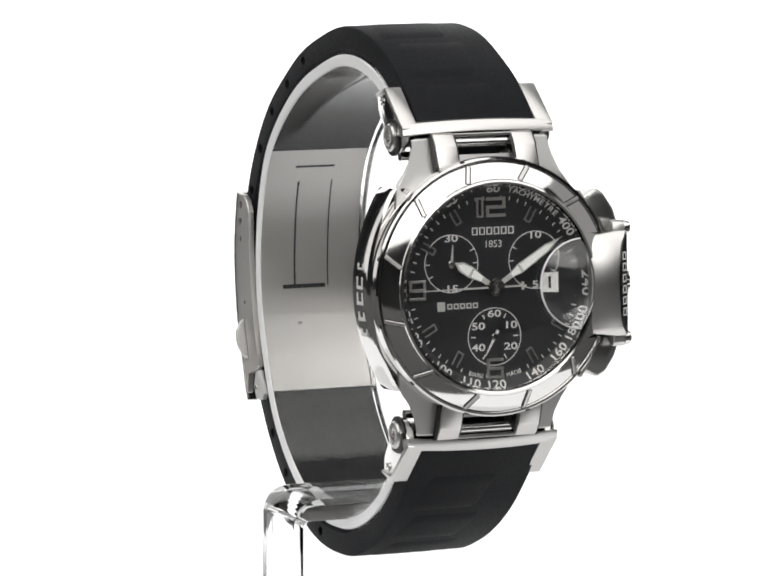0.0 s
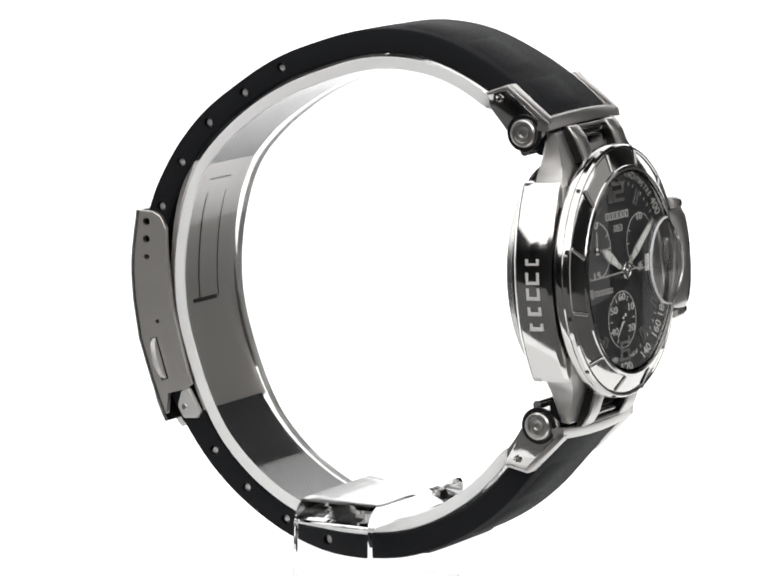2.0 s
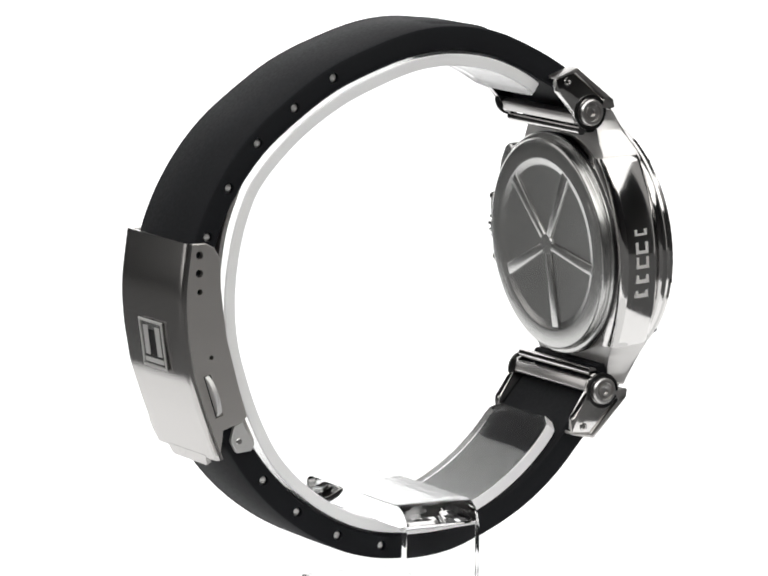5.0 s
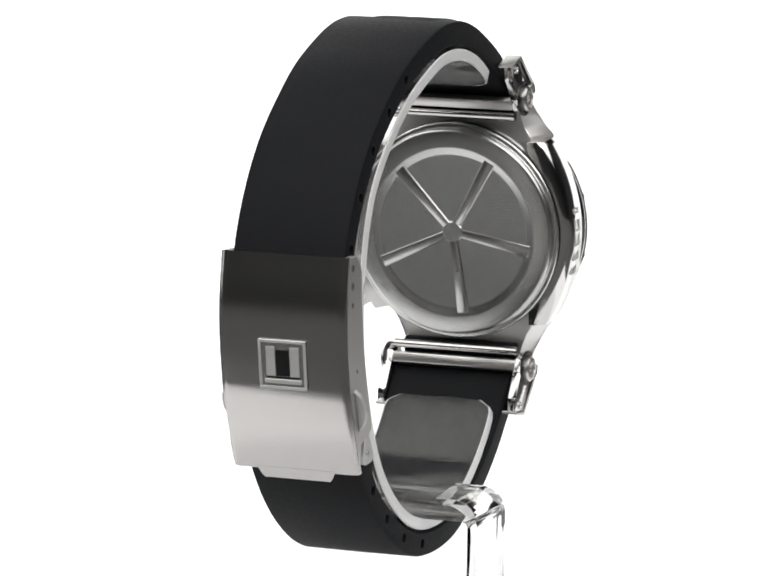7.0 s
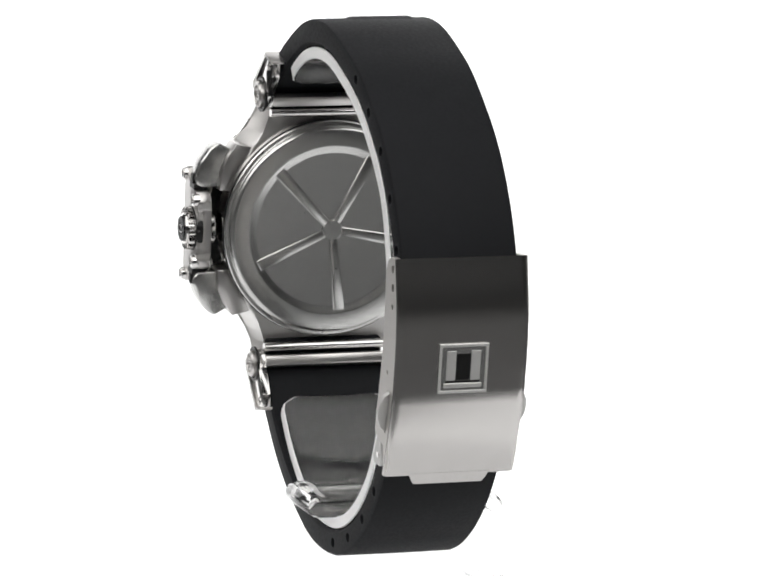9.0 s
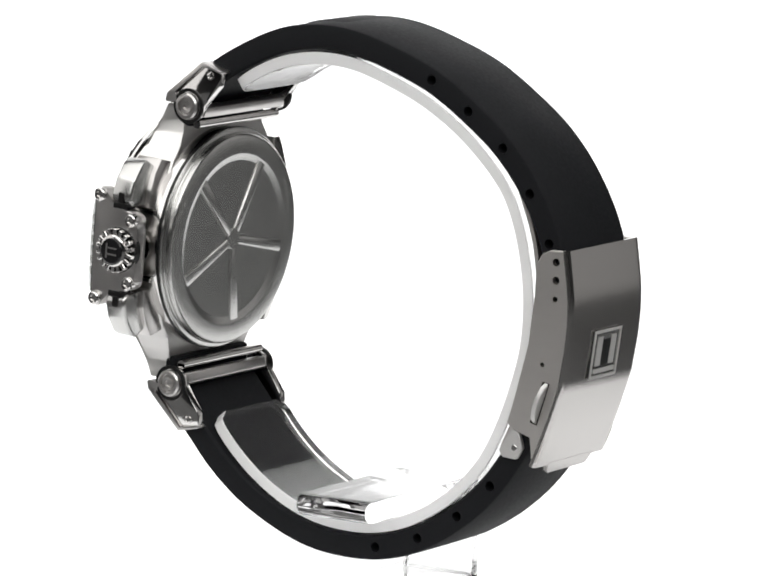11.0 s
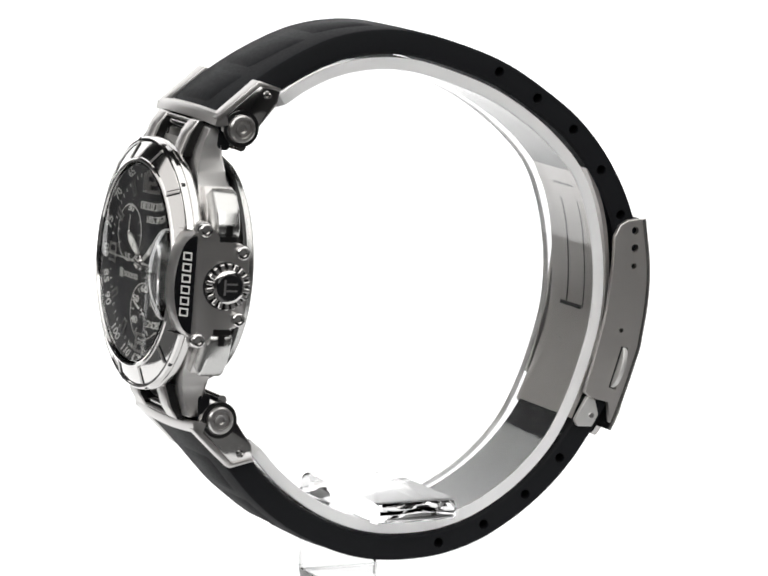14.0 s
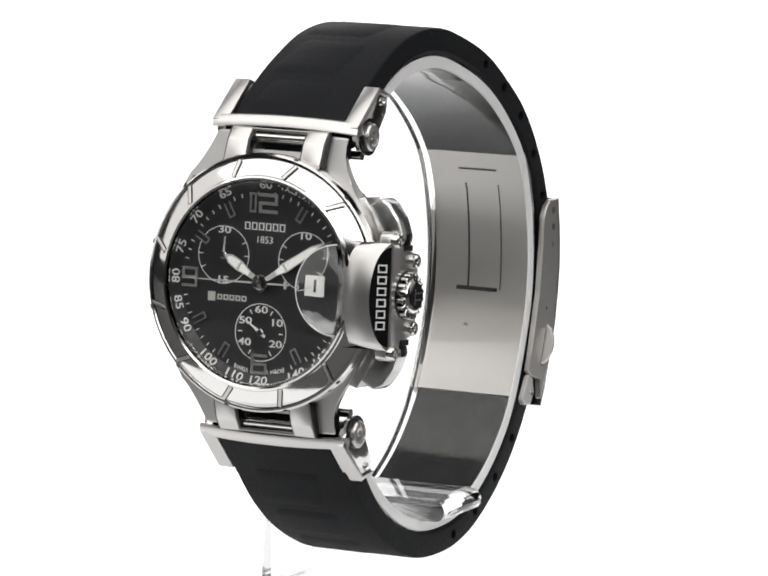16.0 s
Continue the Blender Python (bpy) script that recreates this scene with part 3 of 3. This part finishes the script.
def crown_side():
    # guard: side plate with four screw ears and a hood over the bezel
    V0 = -0.4
    sidep = [(9.2, -6.3), (9.3, -7.6), (9.1, -8.9), (8.3, -9.4), (7.3, -9.0), (6.7, -7.6), (5.8, -6.5), (3.6, -6.3), (2.6, -6.3), (1.4, -5.6), (1.0, -4.6), (1.4, -3.4), (1.4, 3.4),
             (1.0, 4.6), (1.4, 5.6), (2.6, 6.3), (3.6, 6.3), (5.8, 6.5), (6.7, 7.6), (7.3, 9.0), (8.3, 9.4), (9.1, 8.9), (9.3, 7.6), (9.2, 6.3)]
    m = Matrix(((0, 0, 1, 0), (0, 1, 0, V0), (1, 0, 0, 0), (0, 0, 0, 1)))
    guard = part("crown_guard", on_case(prism(sidep, 19.0, 21.3, 0.3), m), SATIN, watch, "satin steel crown guard hooked over the bezel")
    hood = [(13.9, 10.3), (14.3, 11.1), (15.2, 11.5), (18.4, 11.65), (18.85, 11.55), (21.25, 9.2), (21.25, 8.7), (18.8, 8.7), (15.6, 10.4)]
    m2 = Matrix(((1, 0, 0, 0), (0, 0, 1, V0), (0, 1, 0, 0), (0, 0, 0, 1)))
    bm = bmesh.new()
    slices = []
    for k in range(25):
        v = -7.7 + 15.4 * k / 24
        drop = 1.9 * (v / 7.7) ** 2 + (0.25 if k in (0, 24) else 0)
        row = []
        for u, w in hood:
            d = drop if w > 10.35 else 0
            row.append(bm.verts.new((u + (d if u > 18.7 and d else 0), w - d, v)))
        slices.append(row)
    for p, q in zip(slices, slices[1:]):
        for j in range(len(hood)):
            bm.faces.new((p[j], p[(j + 1) % len(hood)], q[(j + 1) % len(hood)], q[j]))
    bm.faces.new(slices[0])
    bm.faces.new(slices[-1][::-1])
    part("hood", on_case(bm, m2), SATIN, guard)
    # black lens-shaped inlay on the slope with six plain bars
    c = Vector((20.05, V0, 10.37))
    n = Vector((1, 0, 1)).normalized()
    up = Vector((-1, 0, 1)).normalized()
    f = Matrix(((0, up[0], n[0], c[0]), (1, 0, 0, c[1]), (0, up[2], n[2], c[2]), (0, 0, 0, 1)))
    lens = [(-7.2, -1.5), (7.2, -1.5)] + [(7.2 * math.cos(radians(a)), -1.4 + 2.95 * math.sin(radians(a))) for a in range(8, 180, 8)]
    inlay = part("inlay", on_case(prism(lens, -0.1, 0.14, 0.05, 1), f), BLACKINLAY, guard, "glossy black inlay with white plain bars")
    bars = None
    for i in range(6):
        x = -4.1 + i * 1.64
        one = joined(block(x - 0.6, x + 0.6, 0.3, 0.5, 0.12, 0.2), block(x - 0.6, x + 0.6, -0.9, -0.7, 0.12, 0.2),
                     block(x - 0.6, x - 0.38, -0.7, 0.3, 0.12, 0.2), block(x + 0.38, x + 0.6, -0.7, 0.3, 0.12, 0.2))
        bars = joined(bars, one) if bars else one
    part("mark", on_case(bars, f), PRINT, inlay)
    for w, v in ((8.3, 8.1), (2.2, 4.9), (8.3, -8.1), (2.2, -4.9)):
        head = [(0, 0.3), (0.45, 0.3), (0.5, 0.62), (0.8, 0.66), (1.0, 0.5), (1.08, 0.2), (1.08, -0.4), (0, -0.4)]
        ff = at(21.3, V0 + v, w) @ Matrix(((0, 0, 1, 0), (1, 0, 0, 0), (0, 1, 0, 0), (0, 0, 0, 1)))
        part("screw", on_case(lathe(head, 24), ff), POLISHED, guard)
    # crown with teeth
    fc = at(0, V0, 4.5) @ Matrix(((0, 0, 1, 0), (1.16, 0, 0, 0), (0, 1.16, 0, 0), (0, 0, 0, 1)))
    crown = part("crown", on_case(lathe([(0, 23.0), (1.7, 22.95), (2.1, 22.7), (2.2, 22.3), (2.2, 18.0), (0, 18.0)], 40), fc), POLISHED, watch, "fluted steel crown with dark cap")
    for i in range(18):
        part("tooth", on_case(block(2.1, 2.95, -0.28, 0.28, 20.4, 22.5, 0.1, 1), fc @ turned(20 * i)), POLISHED, crown)
    part("crown_ring", on_case(lathe([(2.1, 20.3), (3.05, 20.3), (3.1, 20.6), (3.05, 21.5), (2.1, 21.5), (2.1, 20.3)], 40), fc), DARKSTEEL, crown)
    part("cap", on_case(rod(1.75, 22.7, 23.12, 32, 0.12), fc), BLACKINLAY, crown)
    part("cap_bars", on_case(joined(block(-1.0, 1.0, 0.55, 0.85, 23.1, 23.2), block(-0.55, -0.3, -1.0, 0.5, 23.1, 23.2), block(0.3, 0.55, -1.0, 0.5, 23.1, 23.2)), fc), POLISHED, crown)
    # chronograph pushers
    for s in (1, -1):
        fp = at(0, V0, 0) @ Matrix.Diagonal((1, s, 1, 1))
        out = [(14.6, 6.8), (20.6, 6.8), (21.2, 7.6), (21.3, 8.6), (20.5, 11.0), (18.9, 13.3), (17.6, 14.0), (14.4, 12.2)]
        p = part("pusher", on_case(prism(out, 2.7, 6.4, 0.6, 3), fp), BACKSTEEL, watch, "steel chronograph pusher, its slot drawn with dark shade blocks")
        # uncut slot: dark blocks whose colour stands for the shade inside
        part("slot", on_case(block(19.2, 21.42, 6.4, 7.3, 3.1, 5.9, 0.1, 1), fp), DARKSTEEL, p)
        part("slot_shade", on_case(block(20.3, 21.46, 7.2, 8.9, 4.0, 5.0, 0.1, 1), fp), DARKSTEEL, p)
        seat = [(13.0, 6.4), (17.6, 6.4), (17.4, 9.2), (16.4, 11.8), (15.0, 13.9), (12.0, 13.2)]
        part("seat", on_case(prism(seat, 1.9, 6.5, 0.25), fp), SATIN, p)


crown_side()
DW = 8.2  # height of the dial


def dial_parts():
    dial = part("dial", on_case(lathe([(0, DW), (14.95, DW), (14.95, DW - 0.4), (0, DW - 0.4)], 128)), DIAL, watch, "matt black dial with white and silver print")
    part("flange_ring", on_case(lathe([(13.35, DW + 0.02), (14.9, DW + 0.75), (14.9, DW - 0.2), (13.35, DW + 0.02)], 128)), DIAL_SUB, dial)

    def put(name, bm, mat, x, y, h=0.0, a=0.0, label=""):
        return part(name, on_case(bm, at(x, y, DW + h) @ turned(a)), mat, dial, label)

    # sub-dials
    for (x, y), rings in (((-6.6, 3.6), (4.15,)), ((6.6, 3.6), (4.15,)), ((0, -7.2), (4.15,))):
        sub = part("subdial", on_case(lathe([(0, 0.03), (4.2, 0.03), (4.2, 0.0)], 64), at(x, y, DW)), DIAL_SUB, dial)
        for r in rings:
            part("ring", on_case(lathe([(r - 0.065, 0.03), (r - 0.065, 0.06), (r + 0.065, 0.06), (r + 0.065, 0.03)], 64), at(x, y, DW)), PRINT, sub)
        if y > 0:
            for a in (60, 90, 120, 240, 270, 300):
                part("tick", on_case(block(-0.07, 0.07, 3.4, 4.1, 0.03, 0.07), at(x, y, DW) @ turned(-a)), PRINT, sub)
        else:
            for a in (30, 90, 150, 210, 270, 330):
                part("tick", on_case(block(-0.09, 0.09, 3.0, 3.7, 0.03, 0.07), at(x, y, DW) @ turned(-a)), PRINT, sub)
    for body, x, y in (("30", -6.6, 7.2), ("15", -6.6, -0.05), ("10", 6.6, 7.2), ("5", 6.6, 0.0)):
        put("numeral", text_mesh(body, 1.45, 0.02, 1.5, 0.0, 0.02), PRINT, x, y, 0.07)
    for body, a in (("60", 0), ("10", 62), ("20", 118), ("40", 242), ("50", 298)):
        put("numeral", text_mesh(body, 1.45, 0.02, 1.5, 0.0, 0.02), PRINT, 3.1 * math.sin(radians(a)) * 0.93, -7.2 + 3.35 * math.cos(radians(a)) * 0.98, 0.07)
    # large numerals
    def square_digit(strokes, x0, x1, h, k):
        """A squared digit of raised strokes: top, middle, bottom, and the uprights l, r (upper) and m, s (lower)."""
        y2, y1, y0 = h / 2, 0.0, -h / 2
        bars = dict(t=(x0, x1, y2 - k, y2), g=(x0, x1, y1 - k / 2, y1 + k / 2), b=(x0, x1, y0, y0 + k), l=(x0, x0 + k, y1 + k / 2, y2 - k), r=(x1 - k, x1, y1 + k / 2, y2 - k),
                    m=(x0, x0 + k, y0 + k, y1 - k / 2), s=(x1 - k, x1, y0 + k, y1 - k / 2), n=(x0, x0 + k, y0 + k, y2 - k), q=(x1 - k, x1, y0 + k, y2 - k))
        return joined(*[block(*bars[c], 0, 0.2, 0.06, 1) for c in strokes])

    for name, x, y, digits in (("12", 0.0, 11.5, (("tbnq", -2.6, -1.5, 0.3), ("trgmb", -1.1, 2.0, 0.5))), ("6", 0.0, -11.8, (("tlgmsb", -1.3, 1.3, 0.42),)), ("9", -12.0, 0.0, (("tlrgsb", -1.3, 1.3, 0.42),))):
        for strokes, x0, x1, k in digits:
            put("numeral", square_digit(strokes, x0, x1, 2.9, k), SATIN, x, y, 0.06, label="raised satin silver squared numeral " + name)
    # baton markers, minute ticks
    for h in (1, 2, 4, 5, 7, 8, 10, 11):
        a = 30 * h
        f = at(0, 0, DW) @ turned(-a)
        mark = part("baton", on_case(joined(block(-0.55, -0.33, 10.6, 12.9, 0.02, 0.24, 0.05, 1), block(0.33, 0.55, 10.6, 12.9, 0.02, 0.24, 0.05, 1), block(-0.33, 0.33, 10.6, 10.85, 0.02, 0.22)), f), BATON, dial)
        part("lume", on_case(block(-0.28, 0.28, 10.9, 12.7, 0.01, 0.08), f), DIAL_SUB, mark)
    for i in range(60):
        if i % 5 and not (i in (14, 16)):
            part("tick", on_case(block(-0.07, 0.07, 12.6, 13.2, 0.0, 0.05), at(0, 0, DW) @ turned(-6 * i)), PRINT, dial)
    # tachymeter scale on the sloping ring
    for body in ("60", "65", "70", "75", "80", "85", "90", "100", "110", "120", "140", "160", "180", "200", "240", "400"):
        a = 360 * 60 / int(body) % 360
        f = at(0, 0, DW) @ turned(-a) @ at(0, 14.12, 0.42) @ Matrix.Rotation(radians(25), 4, "X")
        if 100 < a < 260:
            f = f @ turned(180)
        part("scale_number", on_case(text_mesh(body, 1.65, 0.03, 1.3, 0.0, 0.02), f), PRINT, dial)
    for i, ch in enumerate("TACHYMETRE"):
        f = at(0, 0, DW) @ turned(-(11 + 3.6 * i)) @ at(0, 14.12, 0.42) @ Matrix.Rotation(radians(25), 4, "X")
        part("scale_letter", on_case(text_mesh(ch, 1.15, 0.02, 1.1, 0.0, 0.02), f), PRINT, dial)
    # brand bars, founding year, model bars, origin line
    bars = None
    for i in range(6):
        x = -2.85 + i * 1.14
        one = joined(block(x - 0.44, x + 0.44, 0.39, 0.55, 0, 0.05), block(x - 0.44, x - 0.26, -0.38, 0.38, 0, 0.05), block(x + 0.26, x + 0.44, -0.38, 0.38, 0, 0.05), block(x - 0.44, x + 0.44, -0.55, -0.39, 0, 0.05))
        bars = joined(bars, one) if bars else one
    put("brand_bars", bars, PRINT, 0, 8.1, 0.02)
    put("year_print", text_mesh("1853", 1.45, 0.02, 1.0), PRINT, 0, 6.15, 0.03)
    model = block(-3.3, -2.1, -0.7, 0.65, 0, 0.06)
    for i in range(5):
        x = -1.75 + i * 1.0
        model = joined(model, block(x, x + 0.8, -0.45, -0.24, 0, 0.06), block(x, x + 0.8, 0.15, 0.35, 0, 0.06), block(x, x + 0.2, -0.24, 0.15, 0, 0.06), block(x + 0.6, x + 0.8, -0.24, 0.15, 0, 0.06))
    put("model_bars", model, SILVER, -5.6, -2.5, 0.02)
    for word, a in (("SWISS", 193), ("MADE", 167)):
        part("origin_print", on_case(text_mesh(word, 0.85, 0.02, 1.0), at(0, 0, DW) @ turned(-a) @ at(0, 13.0, 0.03) @ turned(180)), PRINT, dial)
    # date window
    date = put("date_window", block(-1.35, 1.35, -1.25, 1.25, -0.02, 0.06, 0.02, 1), LUME, 9.3, 0.2, label="white date window")
    part("date_digit", on_case(block(-0.16, 0.16, -0.75, 0.75, 0.05, 0.09), at(9.45, 0.2, DW)), DIAL_SUB, date)

    # pointers
    def pointer(name, x, y, h, a, mesh, mat, label=""):
        return part(name, on_case(mesh, at(x, y, DW + h) @ turned(-a)), mat, dial, label)

    hour = pointer("hour_pointer", 0, 0, 0.45, 301, prism([(-0.35, -0.6), (0.35, -0.6), (0.4, 2.0), (0.85, 4.4), (0.75, 6.1), (0, 7.3), (-0.75, 6.1), (-0.85, 4.4), (-0.4, 2.0)], 0, 0.12, 0.04, 1), SILVER)
    part("lume", on_case(joined(prism([(-0.35, 2.4), (0.35, 2.4), (0.6, 4.1), (-0.6, 4.1)], 0.1, 0.16), prism([(-0.65, 4.5), (0.65, 4.5), (0.5, 6.0), (0, 6.7), (-0.5, 6.0)], 0.1, 0.16)), at(0, 0, DW + 0.45) @ turned(-301)), LUME, hour)
    minute = pointer("minute_pointer", 0, 0, 0.7, 57, prism([(-0.3, -0.6), (0.3, -0.6), (0.35, 3.0), (0.75, 4.6), (0.6, 9.9), (0, 12.2), (-0.6, 9.9), (-0.75, 4.6), (-0.35, 3.0)], 0, 0.12, 0.04, 1), SILVER)
    part("lume", on_case(joined(prism([(-0.3, 3.0), (0.3, 3.0), (0.55, 4.5), (-0.55, 4.5)], 0.1, 0.16), prism([(-0.55, 4.9), (0.55, 4.9), (0.42, 9.7), (0, 11.0), (-0.42, 9.7)], 0.1, 0.16)), at(0, 0, DW + 0.7) @ turned(-57)), LUME, minute)
    pointer("sweep_pointer", 0, 0, 0.95, 269.5, prism([(-0.13, -4.8), (0.13, -4.8), (0.13, 4), (0.06, 12.9), (-0.06, 12.9), (-0.13, 4)], 0, 0.08), SILVER)
    pointer("counterweight", 0, 0, 0.94, 269.5, block(-0.6, 0.6, -4.4, -4.0, 0, 0.1), SILVER)
    pointer("counter_pointer", -6.6, 3.6, 0.15, 4, prism([(-0.22, -0.6), (0.22, -0.6), (0.08, 2.7), (-0.08, 2.7)], 0, 0.08), SILVER)
    pointer("counter_pointer", 6.6, 3.6, 0.15, 60, prism([(-0.22, -0.6), (0.22, -0.6), (0.08, 2.7), (-0.08, 2.7)], 0, 0.08), SILVER)
    part("pinion", on_case(lathe([(0, 1.35), (0.4, 1.3), (0.5, 1.08), (0.85, 1.06), (0.95, 1.2), (1.2, 1.2), (1.3, 1.05), (1.3, 0.5), (0, 0.5)], 32), at(0, 0, DW)), POLISHED, dial)
    for x, y in ((-6.6, 3.6), (6.6, 3.6), (0, -7.2)):
        part("pinion", on_case(rod(0.55, 0.1, 0.4, 24, 0.14), at(x, y, DW)), POLISHED, dial)
    # crystal with a domed magnifier over the date
    crystal = part("crystal", on_case(lathe([(0, 10.6), (14.0, 10.55), (14.6, 10.45), (14.88, 10.2), (14.88, 9.5), (0, 9.5)], 128)), GLASS, watch, "clear sapphire crystal with date magnifier")
    bm = bmesh.new()
    cx, rr, n, k = 13.2, 6.6, 72, 10
    grid = []
    for i in range(n):
        a = 2 * math.pi * i / n
        dx, dy = math.cos(a), math.sin(a)
        reach = -cx * dx + math.sqrt(max((cx * dx) ** 2 - (cx * cx - 14.5 ** 2), 0))
        lim = min(rr, reach)
        grid.append([bm.verts.new((cx + lim * j / k * dx, lim * j / k * dy, 10.85 + 1.8 * (1 - (lim * j / k / rr) ** 2))) for j in range(1, k + 1)] + [bm.verts.new((cx + lim * dx, lim * dy, 10.2))])
    top, bottom = bm.verts.new((cx, 0, 12.65)), bm.verts.new((cx - 1, 0, 10.2))
    for i in range(n):
        p, q = grid[i], grid[(i + 1) % n]
        bm.faces.new((top, p[0], q[0]))
        bm.faces.new((bottom, q[-1], p[-1]))
        for j in range(k):
            bm.faces.new((p[j], p[j + 1], q[j + 1], q[j]))
    loupe = part("magnifier", on_case(bm), GLASS, crystal)
    # pale ring round the magnifier, standing in for its edge glint
    rim = bmesh.new()
    loop = []
    for i in range(45):
        a = radians(92 + (268 - 92) * i / 44)
        loop.append([rim.verts.new((cx + r * math.cos(a), r * math.sin(a), h)) for r, h in ((rr - 0.12, 10.8), (rr - 0.08, 10.95), (rr + 0.06, 10.9), (rr + 0.1, 10.62), (rr - 0.1, 10.62))])
    for p, q in zip(loop, loop[1:]):
        for j in range(5):
            rim.faces.new((p[j], p[(j + 1) % 5], q[(j + 1) % 5], q[j]))
    part("edge_glint", on_case(rim), EDGELIGHT, loupe)
    crystal.visible_shadow = loupe.visible_shadow = False


dial_parts()
SECONDS_AT = CASE @ at(0, -7.2, DW + 0.2)
small_seconds = part("small_seconds_pointer", placed(prism([(-0.2, -1.0), (0.2, -1.0), (0.2, 0.4), (0.07, 3.1), (-0.07, 3.1), (-0.2, 0.4)], 0, 0.08), Matrix()), PRINT, watch)


# ---- what moves ----
def motions():
    rows, ticks = [], []
    for k in range(33):
        t = k * 0.5
        rows.append((t, pose(0, 0, 0, 0, 0, TURN_AT + TURN_RATE * (t - 3.5))))
    for k in range(17):
        m = SECONDS_AT @ turned(-(209 + 6 * k))
        m.translation = m.translation * MM
        ticks.append((float(k), m))
    walk(watch, rows)
    walk(stand, rows)
    walk(turntable, rows)
    walk(small_seconds, ticks)


motions()
